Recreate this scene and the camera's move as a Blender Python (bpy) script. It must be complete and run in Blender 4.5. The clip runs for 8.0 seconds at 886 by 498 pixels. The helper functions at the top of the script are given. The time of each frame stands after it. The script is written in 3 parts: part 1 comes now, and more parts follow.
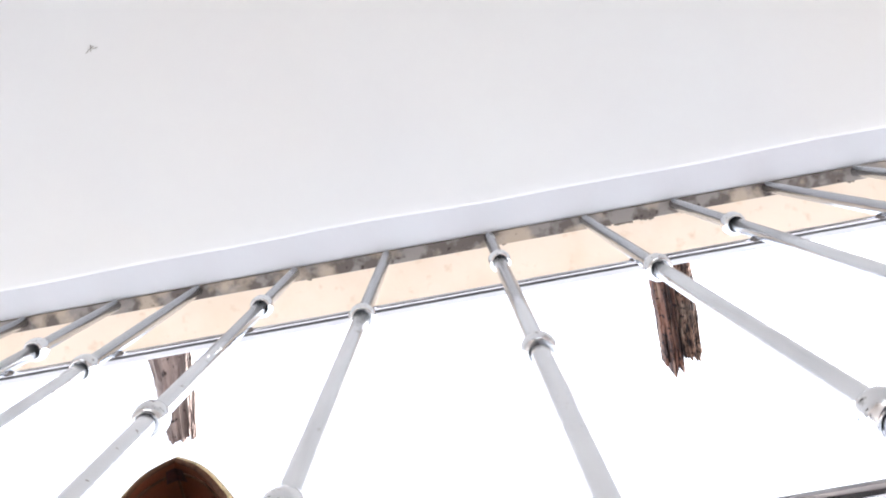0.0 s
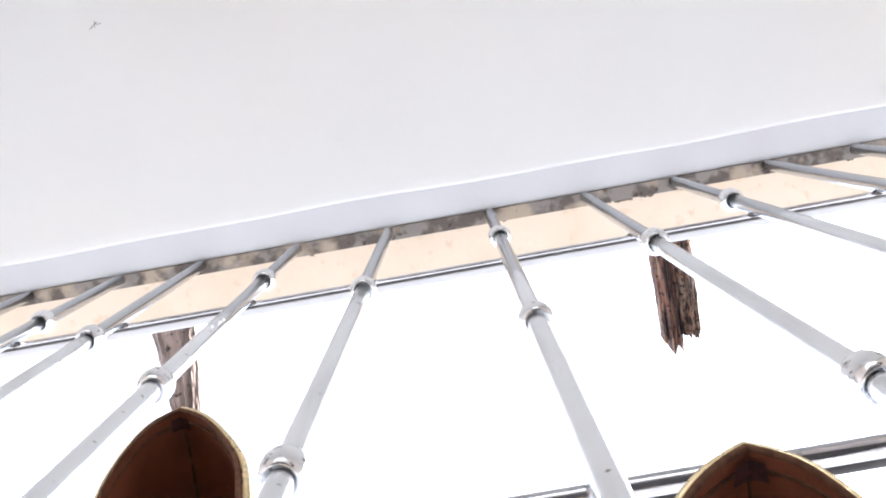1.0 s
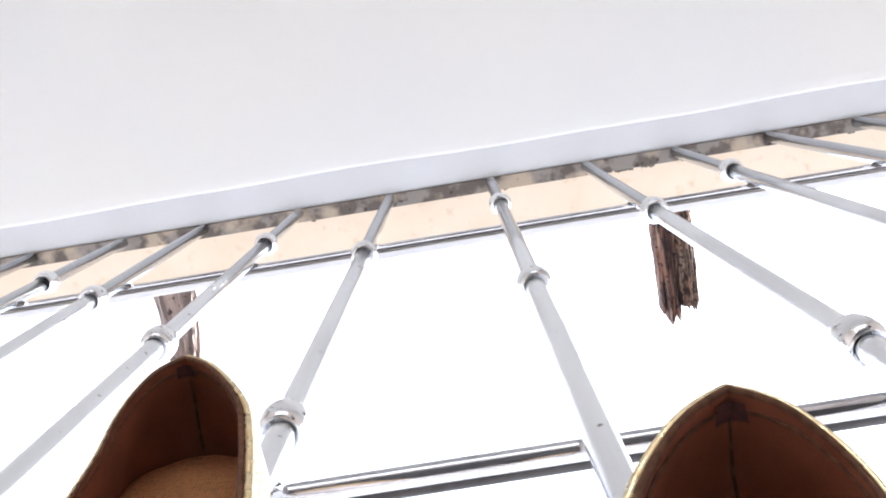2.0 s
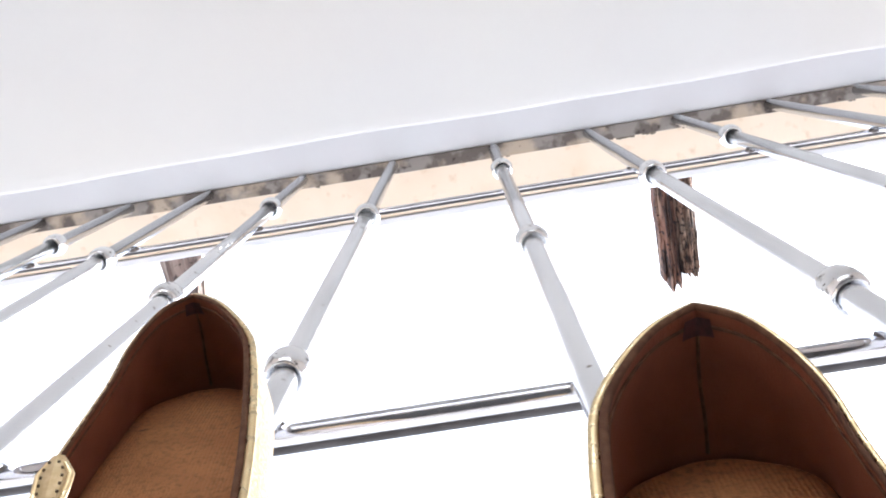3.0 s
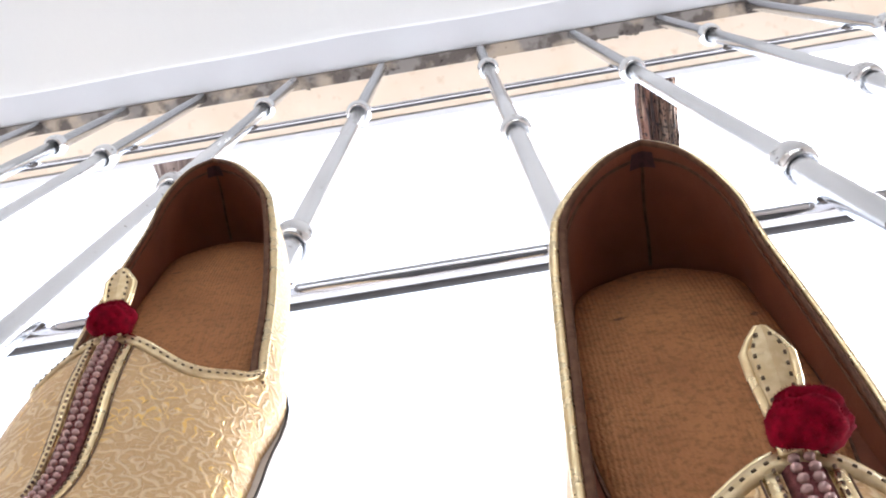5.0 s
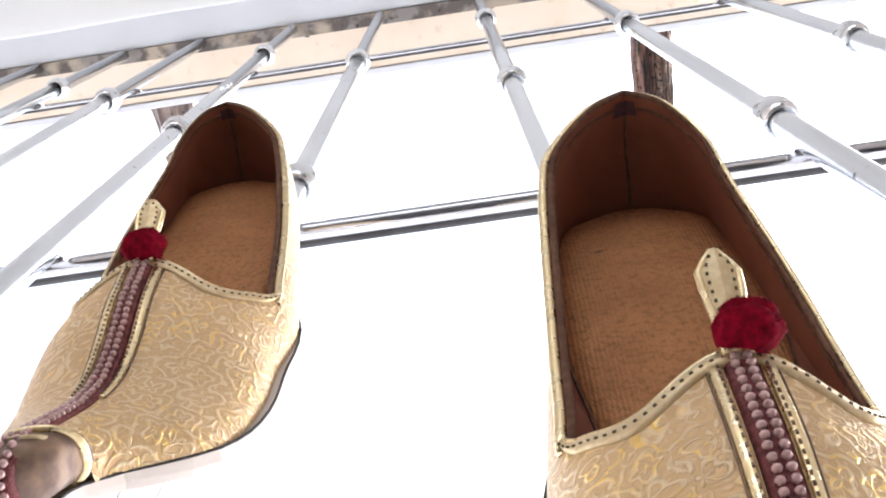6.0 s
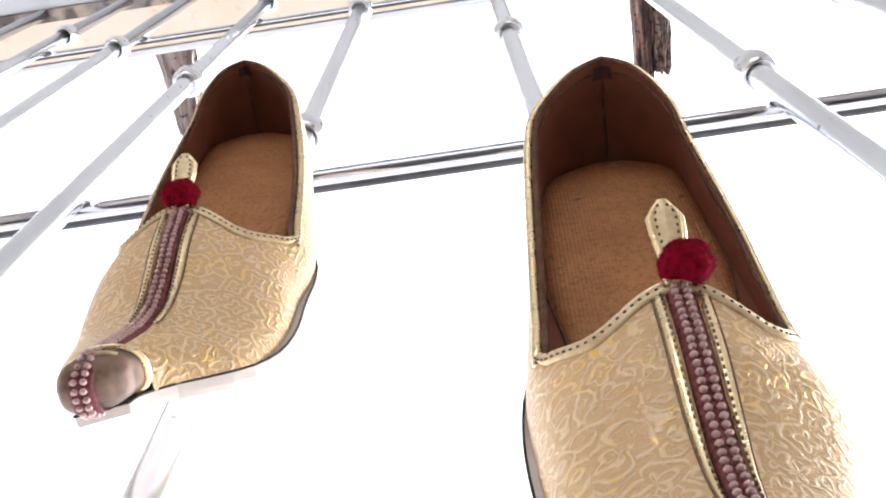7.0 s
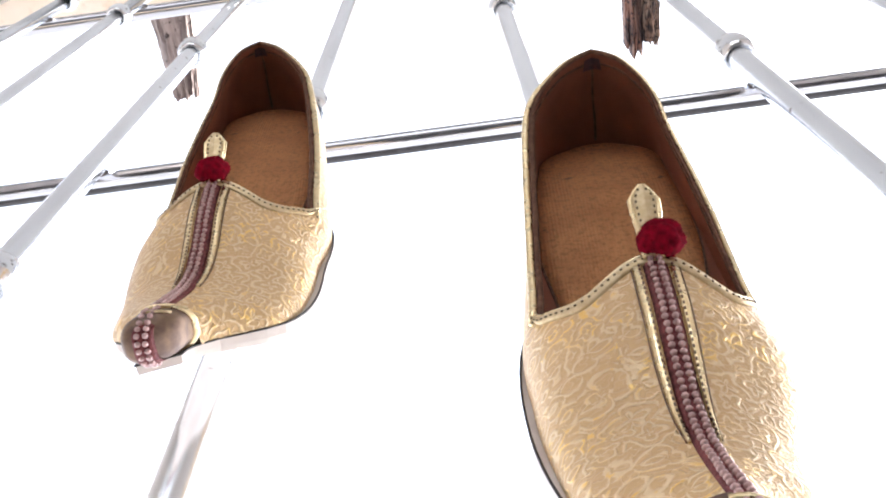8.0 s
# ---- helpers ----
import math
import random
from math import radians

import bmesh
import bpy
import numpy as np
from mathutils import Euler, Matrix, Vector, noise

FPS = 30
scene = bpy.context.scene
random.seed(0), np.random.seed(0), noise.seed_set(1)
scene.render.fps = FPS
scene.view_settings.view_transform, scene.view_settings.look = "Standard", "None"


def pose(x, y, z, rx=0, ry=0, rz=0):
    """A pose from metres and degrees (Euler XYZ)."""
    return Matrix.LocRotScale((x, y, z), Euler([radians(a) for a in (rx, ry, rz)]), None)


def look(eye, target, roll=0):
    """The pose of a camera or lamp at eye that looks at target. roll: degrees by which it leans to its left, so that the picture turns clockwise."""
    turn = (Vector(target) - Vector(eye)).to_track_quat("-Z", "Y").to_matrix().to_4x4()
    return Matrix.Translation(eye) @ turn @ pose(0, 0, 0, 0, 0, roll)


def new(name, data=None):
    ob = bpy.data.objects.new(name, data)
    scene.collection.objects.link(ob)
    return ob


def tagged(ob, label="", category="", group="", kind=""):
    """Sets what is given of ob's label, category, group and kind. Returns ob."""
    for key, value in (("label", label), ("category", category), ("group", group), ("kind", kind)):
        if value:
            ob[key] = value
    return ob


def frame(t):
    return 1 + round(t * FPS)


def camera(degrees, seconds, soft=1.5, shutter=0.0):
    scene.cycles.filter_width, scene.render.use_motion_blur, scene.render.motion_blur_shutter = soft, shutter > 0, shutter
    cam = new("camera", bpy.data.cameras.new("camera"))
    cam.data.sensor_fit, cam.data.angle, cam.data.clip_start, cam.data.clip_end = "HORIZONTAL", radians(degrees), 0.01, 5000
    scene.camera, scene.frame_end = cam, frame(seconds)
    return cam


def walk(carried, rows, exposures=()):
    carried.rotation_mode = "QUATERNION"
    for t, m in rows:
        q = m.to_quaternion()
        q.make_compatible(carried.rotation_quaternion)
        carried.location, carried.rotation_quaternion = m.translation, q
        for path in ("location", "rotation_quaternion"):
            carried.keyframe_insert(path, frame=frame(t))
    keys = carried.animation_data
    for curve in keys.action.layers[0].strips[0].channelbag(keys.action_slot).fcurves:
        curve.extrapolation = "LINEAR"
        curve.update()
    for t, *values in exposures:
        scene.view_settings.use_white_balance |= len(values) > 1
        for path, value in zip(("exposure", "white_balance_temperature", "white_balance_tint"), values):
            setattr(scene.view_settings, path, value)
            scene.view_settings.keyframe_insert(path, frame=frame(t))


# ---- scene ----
EXPOSURE, KELVIN = 2.66, 6150
cam = camera(52.3, 8.0, soft=1.9)
PATH = [
    (0, (0.002, 0.003, 1.196), (-0.038, 0.248, 3.18), -1.1),
    (0.5, (0.004, 0.004, 1.19), (-0.045, 0.272, 3.172), 0.4),
    (1, (0.004, 0.01, 1.182), (-0.05, 0.294, 3.161), 0.6),
    (1.5, (0.004, 0.012, 1.178), (-0.056, 0.326, 3.153), 1.1),
    (3, (0.007, 0.024, 1.153), (-0.081, 0.425, 3.111), 3.1),
    (3.5, (0.01, 0.027, 1.141), (-0.09, 0.461, 3.091), 3.4),
    (4, (0.009, 0.025, 1.13), (-0.094, 0.526, 3.064), 2.0),
    (4.5, (0.008, 0.029, 1.113), (-0.092, 0.571, 3.035), 0.8),
    (5, (0.005, 0.033, 1.096), (-0.088, 0.622, 3.005), -0.6),
    (5.2, (0.002, 0.031, 1.089), (-0.088, 0.65, 2.988), -0.7),
    (6.3, (0.004, 0.025, 1.055), (-0.093, 0.754, 2.915), -0.9),
    (6.5, (0.004, 0.019, 1.047), (-0.095, 0.78, 2.893), -1.0),
    (7, (0.007, 0.01, 1.023), (-0.107, 0.82, 2.848), -0.6),
    (7.5, (0.004, -0.003, 1.007), (-0.101, 0.86, 2.808), -1.3),
    (8, (0.002, -0.012, 0.986), (-0.093, 0.875, 2.776), -1.8),
]
walk(cam, [(t, look(eye, target, roll)) for t, eye, target, roll in PATH], exposures=((0, EXPOSURE, KELVIN, 10), (8, EXPOSURE, KELVIN, 10)))

# ---- world, sun and exposure ----
SUN_EL, SUN_AZ = 40.0, 97.0
world = bpy.data.worlds.new("sky")
scene.world = world
world.use_nodes = True
wn = world.node_tree
sky = wn.nodes.new("ShaderNodeTexSky")
sky.sky_type = 'NISHITA'
sky.sun_disc = False
sky.sun_elevation = radians(SUN_EL)
sky.sun_rotation = radians(SUN_AZ)
sky.air_density, sky.dust_density, sky.ozone_density = 1.0, 4.0, 0.6
haze = wn.nodes.new("ShaderNodeHueSaturation")
haze.inputs["Saturation"].default_value, haze.inputs["Value"].default_value = 0.3, 1.3
wn.links.new(sky.outputs["Color"], haze.inputs["Color"])
wn.links.new(haze.outputs["Color"], wn.nodes["Background"].inputs["Color"])
wn.nodes["Background"].inputs["Strength"].default_value = 0.15
sun = new("sun", bpy.data.lights.new("sun", 'SUN'))
sun.data.energy, sun.data.angle, sun.data.color = 4.5, radians(0.6), (1.0, 0.96, 0.90)
sun_to = Vector((math.sin(radians(SUN_AZ)) * math.cos(radians(SUN_EL)), math.cos(radians(SUN_AZ)) * math.cos(radians(SUN_EL)), math.sin(radians(SUN_EL))))
sun.matrix_world = look(sun_to * 20, (0, 0, 0))


# ---- materials ----
def material(name, base, rough=0.6, metal=0.0, second=None, scale=20.0, mix=(0.4, 0.6), bump=0.0, bump_scale=200.0, distance=0.001,
             stretch=(1, 1, 1), third=None, third_scale=3.0, third_mix=(0.5, 0.75), sheen=0.0, rough2=None, coat=0.0, speck=None, speck_scale=150.0, speck_mix=(0.66, 0.72)):
    """A surface with a base colour, a second at a fine scale and a third at a coarse one, and fine relief."""
    m = bpy.data.materials.new(name)
    m.use_nodes = True
    n, k = m.node_tree.nodes, m.node_tree.links
    b = n["Principled BSDF"]
    b.inputs["Roughness"].default_value, b.inputs["Metallic"].default_value = rough, metal
    b.inputs["Sheen Weight"].default_value = sheen
    b.inputs["Coat Weight"].default_value = coat
    co = n.new("ShaderNodeTexCoord")
    mp = n.new("ShaderNodeMapping")
    mp.inputs["Scale"].default_value = stretch
    k.new(co.outputs["Object"], mp.inputs["Vector"])

    def noise_at(s, detail=6.0):
        t = n.new("ShaderNodeTexNoise")
        t.inputs["Scale"].default_value, t.inputs["Detail"].default_value = s, detail
        k.new(mp.outputs["Vector"], t.inputs["Vector"])
        return t

    def ramp(src, lo, hi):
        r = n.new("ShaderNodeMapRange")
        r.inputs["From Min"].default_value, r.inputs["From Max"].default_value = lo, hi
        k.new(src, r.inputs["Value"])
        return r.outputs["Result"]

    def blend(fac, a, c):
        x = n.new("ShaderNodeMix")
        x.data_type = 'RGBA'
        k.new(fac, x.inputs[0])
        for v, i in ((a, 6), (c, 7)):
            if isinstance(v, tuple):
                x.inputs[i].default_value = (*v, 1)
            else:
                k.new(v, x.inputs[i])
        return x.outputs[2]

    col = base
    if second:
        f = ramp(noise_at(scale).outputs["Fac"], *mix)
        col = blend(f, base, second)
        if rough2 is not None:
            r = n.new("ShaderNodeMapRange")
            r.inputs["To Min"].default_value, r.inputs["To Max"].default_value = rough, rough2
            k.new(f, r.inputs["Value"])
            k.new(r.outputs["Result"], b.inputs["Roughness"])
    if third:
        col = blend(ramp(noise_at(third_scale).outputs["Fac"], *third_mix), col, third)
    if speck:
        sp = n.new("ShaderNodeTexNoise")
        sp.inputs["Scale"].default_value, sp.inputs["Detail"].default_value = speck_scale, 3.0
        k.new(co.outputs["Object"], sp.inputs["Vector"])
        col = blend(ramp(sp.outputs["Fac"], *speck_mix), col, speck)
    if isinstance(col, tuple):
        b.inputs["Base Color"].default_value = (*col, 1)
    else:
        k.new(col, b.inputs["Base Color"])
    if bump:
        bp = n.new("ShaderNodeBump")
        bp.inputs["Strength"].default_value, bp.inputs["Distance"].default_value = bump, distance
        k.new(noise_at(bump_scale).outputs["Fac"], bp.inputs["Height"])
        k.new(bp.outputs["Normal"], b.inputs["Normal"])
    return m


def brocade_material(name):
    """Embossed cream and gold brocade: raised rosettes with worn gold foil along their outlines."""
    m = bpy.data.materials.new(name)
    m.use_nodes = True
    n, k = m.node_tree.nodes, m.node_tree.links
    b = n["Principled BSDF"]

    def calc(op, a, c=0.0, d=0.0):
        x = n.new("ShaderNodeMath")
        x.operation = op
        for i, v in enumerate((a, c, d)):
            if isinstance(v, float):
                x.inputs[i].default_value = v
            else:
                k.new(v, x.inputs[i])
        return x.outputs[0]

    def span(v, lo, hi, a=0.0, c=1.0):
        x = n.new("ShaderNodeMapRange")
        x.interpolation_type = 'SMOOTHSTEP'
        for nm, q in (("From Min", lo), ("From Max", hi), ("To Min", a), ("To Max", c)):
            x.inputs[nm].default_value = q
        k.new(v, x.inputs["Value"])
        return x.outputs[0]

    def noise_of(scale, detail, src):
        t = n.new("ShaderNodeTexNoise")
        t.inputs["Scale"].default_value, t.inputs["Detail"].default_value = scale, detail
        k.new(src, t.inputs["Vector"])
        return t

    co = n.new("ShaderNodeTexCoord").outputs["Object"]
    off = n.new("ShaderNodeVectorMath")
    off.operation = 'MULTIPLY_ADD'
    off.inputs[1].default_value = (0.0028, 0.0028, 0.0028)
    k.new(noise_of(150.0, 1.0, co).outputs["Color"], off.inputs[0])
    k.new(co, off.inputs[2])

    def rosettes(scale, petals, pitch, wave):
        """Petalled rings round scattered centres."""
        vo = n.new("ShaderNodeTexVoronoi")
        vo.inputs["Scale"].default_value, vo.inputs["Randomness"].default_value = scale, 0.7
        k.new(off.outputs[0], vo.inputs["Vector"])
        d = n.new("ShaderNodeVectorMath")
        d.operation = 'SUBTRACT'
        k.new(off.outputs[0], d.inputs[0])
        k.new(vo.outputs["Position"], d.inputs[1])
        sx = n.new("ShaderNodeSeparateXYZ")
        k.new(d.outputs[0], sx.inputs[0])
        across = calc('MULTIPLY_ADD', sx.outputs["Z"], 0.7, sx.outputs["X"])
        ang = calc('ARCTAN2', across, sx.outputs["Y"])
        cs = n.new("ShaderNodeSeparateXYZ")
        k.new(vo.outputs["Color"], cs.inputs[0])
        lobe = calc('COSINE', calc('MULTIPLY_ADD', ang, petals, calc('MULTIPLY', cs.outputs["X"], 6.28)))
        ph = calc('MULTIPLY', vo.outputs["Distance"], pitch)
        return calc('SINE', calc('MULTIPLY_ADD', lobe, wave, ph))
    big = rosettes(105.0, 4.0, 10.5, 0.9)
    leaf = rosettes(210.0, 3.0, 8.0, 1.0)
    ridge = span(calc('ABSOLUTE', big), 0.85, 0.10)
    vein = span(calc('ABSOLUTE', leaf), 0.75, 0.2)
    h = calc('MULTIPLY_ADD', vein, 0.35, ridge)
    # foil: scattered glints along the ridges, more in some parts than others
    patch = span(noise_of(34.0, 3.0, co).outputs["Fac"], 0.36, 0.56)
    fleck = span(noise_of(210.0, 2.0, co).outputs["Fac"], 0.46, 0.60)
    foil = calc('MULTIPLY', calc('MULTIPLY', patch, fleck), span(h, 0.45, 0.95))
    base = n.new("ShaderNodeMix")
    base.data_type = 'RGBA'
    base.inputs[6].default_value, base.inputs[7].default_value = (0.68, 0.450, 0.225, 1), (0.84, 0.650, 0.405, 1)
    k.new(span(h, 0.05, 0.9), base.inputs[0])
    col = n.new("ShaderNodeMix")
    col.data_type = 'RGBA'
    col.inputs[7].default_value = (0.90, 0.62, 0.22, 1)
    k.new(foil, col.inputs[0])
    k.new(base.outputs[2], col.inputs[6])
    k.new(col.outputs[2], b.inputs["Base Color"])
    k.new(calc('MULTIPLY_ADD', foil, 0.62, 0.16), b.inputs["Metallic"])
    k.new(span(foil, 0.0, 1.0, 0.46, 0.30), b.inputs["Roughness"])
    hh = calc('MULTIPLY_ADD', noise_of(1500.0, 2.0, co).outputs["Fac"], 0.25, h)
    bp = n.new("ShaderNodeBump")
    bp.inputs["Strength"].default_value, bp.inputs["Distance"].default_value = 0.55, 0.0008
    k.new(hh, bp.inputs["Height"])
    k.new(bp.outputs["Normal"], b.inputs["Normal"])
    return m


def insole_material(name):
    """Tan leatherette with fine lengthwise ribs and a few stains."""
    m = material(name, (0.51, 0.222, 0.082), 0.75, second=(0.39, 0.156, 0.056), scale=60, mix=(0.3, 0.75), third=(0.29, 0.125, 0.045), third_scale=520, third_mix=(0.46, 0.70), speck=(0.15, 0.07, 0.03), speck_scale=130, speck_mix=(0.72, 0.78))
    n, k = m.node_tree.nodes, m.node_tree.links
    co = n.new("ShaderNodeTexCoord")
    w = n.new("ShaderNodeTexWave")
    w.bands_direction = 'X'
    w.inputs["Scale"].default_value, w.inputs["Distortion"].default_value = 240.0, 3.5
    w.inputs["Detail"].default_value, w.inputs["Detail Scale"].default_value = 2.0, 3.0
    k.new(co.outputs["Object"], w.inputs["Vector"])
    bp = n.new("ShaderNodeBump")
    bp.inputs["Strength"].default_value, bp.inputs["Distance"].default_value = 0.4, 0.0005
    k.new(w.outputs["Fac"], bp.inputs["Height"])
    k.new(bp.outputs["Normal"], n["Principled BSDF"].inputs["Normal"])
    return m


M_STEEL = material("satin stainless steel", (0.80, 0.82, 0.85), 0.17, 1.0, second=(0.64, 0.655, 0.68), scale=60, mix=(0.45, 0.75), rough2=0.30, bump=0.05, bump_scale=900, distance=0.0004, stretch=(1, 1, 0.08), third=(0.54, 0.51, 0.48), third_scale=14, third_mix=(0.60, 0.8), speck=(0.17, 0.14, 0.12), speck_scale=110, speck_mix=(0.68, 0.76))
M_POLISH = material("polished stainless steel", (0.57, 0.57, 0.60), 0.06, 1.0, second=(0.50, 0.50, 0.53), scale=40, rough2=0.2, bump=0.04, bump_scale=500, distance=0.0004)
# Matt near-black that paints the dark reflection along the cross tubes' undersides.
M_REFLECTION = material("dark tube reflection", (0.060, 0.056, 0.060), 0.7, 0.0, second=(0.035, 0.032, 0.034), scale=50, bump=0.1, bump_scale=400, distance=0.0004)
M_COLLAR = material("tarnished polished steel", (0.84, 0.85, 0.87), 0.05, 1.0, second=(0.42, 0.41, 0.41), scale=170, mix=(0.58, 0.68), rough2=0.30, bump=0.25, bump_scale=230, distance=0.0016, speck=(0.06, 0.05, 0.05), speck_scale=190, speck_mix=(0.64, 0.69))
M_WELD = material("weld scale", (0.16, 0.14, 0.13), 0.55, 0.8, second=(0.07, 0.06, 0.06), scale=300, bump=0.6, bump_scale=700)
M_STRIP = material("stained steel flat", (0.25, 0.228, 0.215), 0.6, 0.25, second=(0.12, 0.10, 0.09), scale=30, mix=(0.45, 0.54), third=(0.42, 0.35, 0.28), third_scale=17, third_mix=(0.52, 0.62), bump=0.5, bump_scale=160, speck=(0.04, 0.03, 0.028), speck_scale=60, speck_mix=(0.64, 0.70))
M_CEIL = material("white ceiling paint", (0.770, 0.788, 0.795), 0.75, second=(0.755, 0.76, 0.77), scale=3, mix=(0.3, 0.7), bump=0.15, bump_scale=60, distance=0.002, third=(0.80, 0.785, 0.755), third_scale=0.9)
M_BAND = material("white head paint", (0.69, 0.715, 0.76), 0.6, second=(0.67, 0.675, 0.72), scale=9, mix=(0.35, 0.7), bump=0.2, bump_scale=40, distance=0.002)
M_PEACH = material("peach wall paint", (0.82, 0.70, 0.575), 0.8, second=(0.77, 0.64, 0.50), scale=14, mix=(0.45, 0.75), bump=0.4, bump_scale=70, distance=0.002, third=(0.84, 0.72, 0.60), third_scale=5, speck=(0.72, 0.57, 0.43), speck_scale=45, speck_mix=(0.60, 0.74))
M_WALL = material("peach room paint", (0.76, 0.695, 0.645), 0.8, second=(0.71, 0.645, 0.59), scale=4, bump=0.15, bump_scale=60, distance=0.002)
M_FLOOR = material("dark grey floor tile", (0.11, 0.102, 0.096), 0.4, second=(0.085, 0.079, 0.075), scale=6, mix=(0.35, 0.7), bump=0.05, bump_scale=80)
M_GROUND = material("pale dry earth", (0.160, 0.156, 0.160), 0.95, second=(0.128, 0.126, 0.130), scale=0.6, third=(0.15, 0.15, 0.135), third_scale=0.08)
M_CHIP = material("bare plaster chip", (0.10, 0.085, 0.07), 0.95, second=(0.2, 0.17, 0.14), scale=300)
M_WOOD_R = material("rotten brown timber", (0.125, 0.056, 0.037), 0.95, second=(0.022, 0.010, 0.008), scale=60, mix=(0.44, 0.58), stretch=(1, 0.16, 1), bump=1.0, bump_scale=80, distance=0.010, third=(0.22, 0.14, 0.10), third_scale=44, third_mix=(0.55, 0.66), speck=(0.010, 0.006, 0.006), speck_scale=95, speck_mix=(0.56, 0.64))
M_WOOD_P = material("pitted timber", (0.165, 0.095, 0.066), 0.95, second=(0.024, 0.013, 0.010), scale=85, mix=(0.48, 0.58), stretch=(1, 0.4, 1), bump=1.0, bump_scale=100, distance=0.010, third=(0.28, 0.20, 0.15), third_scale=34, third_mix=(0.50, 0.62), speck=(0.010, 0.006, 0.006), speck_scale=120, speck_mix=(0.55, 0.62))
M_WOOD_L = material("weathered grey timber", (0.24, 0.18, 0.155), 0.95, second=(0.12, 0.085, 0.075), scale=50, mix=(0.42, 0.60), stretch=(1, 0.14, 1), bump=0.8, bump_scale=65, distance=0.005, third=(0.34, 0.285, 0.26), third_scale=22, third_mix=(0.5, 0.66), speck=(0.03, 0.02, 0.018), speck_scale=70, speck_mix=(0.62, 0.70))
M_BROCADE = brocade_material("cream and gold brocade")
M_GOLD = material("gold leatherette", (0.84, 0.70, 0.44), 0.24, 1.0, second=(0.78, 0.62, 0.36), scale=300, rough2=0.42, bump=0.25, bump_scale=900, distance=0.0005)
M_PALE = material("pale gold leatherette", (0.72, 0.58, 0.36), 0.42, 0.45, second=(0.62, 0.47, 0.26), scale=350, bump=0.35, bump_scale=800, distance=0.0005)
M_TOE = material("dull bronze leatherette", (0.25, 0.160, 0.105), 0.45, 0.4, second=(0.15, 0.095, 0.075), scale=180, bump=0.2, bump_scale=700, distance=0.0005)
M_MAROON = material("maroon braid", (0.21, 0.055, 0.055), 0.8, second=(0.13, 0.03, 0.032), scale=600, bump=0.6, bump_scale=1400, distance=0.0006)
M_BEAD = material("mauve pearl", (0.58, 0.37, 0.35), 0.22, 0.25, second=(0.50, 0.30, 0.29), scale=200, coat=0.5)
M_STITCH = material("dark thread", (0.13, 0.09, 0.055), 0.9)
M_TRIM = material("brown edge binding", (0.11, 0.045, 0.024), 0.85, second=(0.16, 0.075, 0.04), scale=300)
# Same tan as the insole, darkened in colour to carry the heel's shade.
M_LINING_SHADED = material("shaded tan lining", (0.262, 0.086, 0.042), 0.8, second=(0.185, 0.058, 0.030), scale=55, mix=(0.3, 0.8), bump=0.4, bump_scale=1100, distance=0.0005)
M_INSOLE = insole_material("tan ribbed insole")
M_PATCH = material("dark maroon label", (0.10, 0.03, 0.03), 0.6, second=(0.06, 0.02, 0.02), scale=400)
M_SOLE = material("pale leather sole", (0.72, 0.64, 0.58), 0.6, second=(0.66, 0.57, 0.51), scale=80, bump=0.2, bump_scale=500)
M_WELT = material("dark sole edge", (0.035, 0.028, 0.026), 0.6)
M_POM = material("crimson wool", (0.30, 0.002, 0.020), 0.95, second=(0.10, 0.001, 0.008), scale=450, mix=(0.30, 0.72))
M_POM.node_tree.nodes["Principled BSDF"].inputs["Specular IOR Level"].default_value = 0.1


# ---- mesh helpers ----
def mesh_of(name, verts, faces, mat, smooth=True):
    me = bpy.data.meshes.new(name)
    me.from_pydata([tuple(v) for v in verts], [], faces)
    me.update()
    me.materials.append(mat)
    if smooth:
        me.polygons.foreach_set("use_smooth", [True] * len(me.polygons))
    return me


def part(name, me, parent, label="", m=None):
    ob = new(name, me)
    ob.parent = parent
    if m is not None:
        ob.matrix_basis = m
    if label:
        tagged(ob, label)
    return ob


def box_data(name, x0, x1, y0, y1, z0, z1, mat, bevel=0.0, segments=2):
    bm = bmesh.new()
    bmesh.ops.create_cube(bm, size=1)
    for v in bm.verts:
        v.co = Vector(((x0 + x1) / 2 + v.co.x * (x1 - x0), (y0 + y1) / 2 + v.co.y * (y1 - y0), (z0 + z1) / 2 + v.co.z * (z1 - z0)))
    if bevel:
        bmesh.ops.bevel(bm, geom=bm.edges[:], offset=bevel, segments=segments, affect='EDGES', profile=0.5)
    me = bpy.data.meshes.new(name)
    bm.to_mesh(me)
    bm.free()
    me.materials.append(mat)
    return me


def grid(rows, closed=False):
    """Vertices and faces of a sheet from rows of points; closed joins each row's ends."""
    verts = [p for r in rows for p in r]
    n = len(rows[0])
    faces = []
    for i in range(len(rows) - 1):
        for j in range(n if closed else n - 1):
            j2 = (j + 1) % n
            faces.append((i * n + j, i * n + j2, (i + 1) * n + j2, (i + 1) * n + j))
    return verts, faces


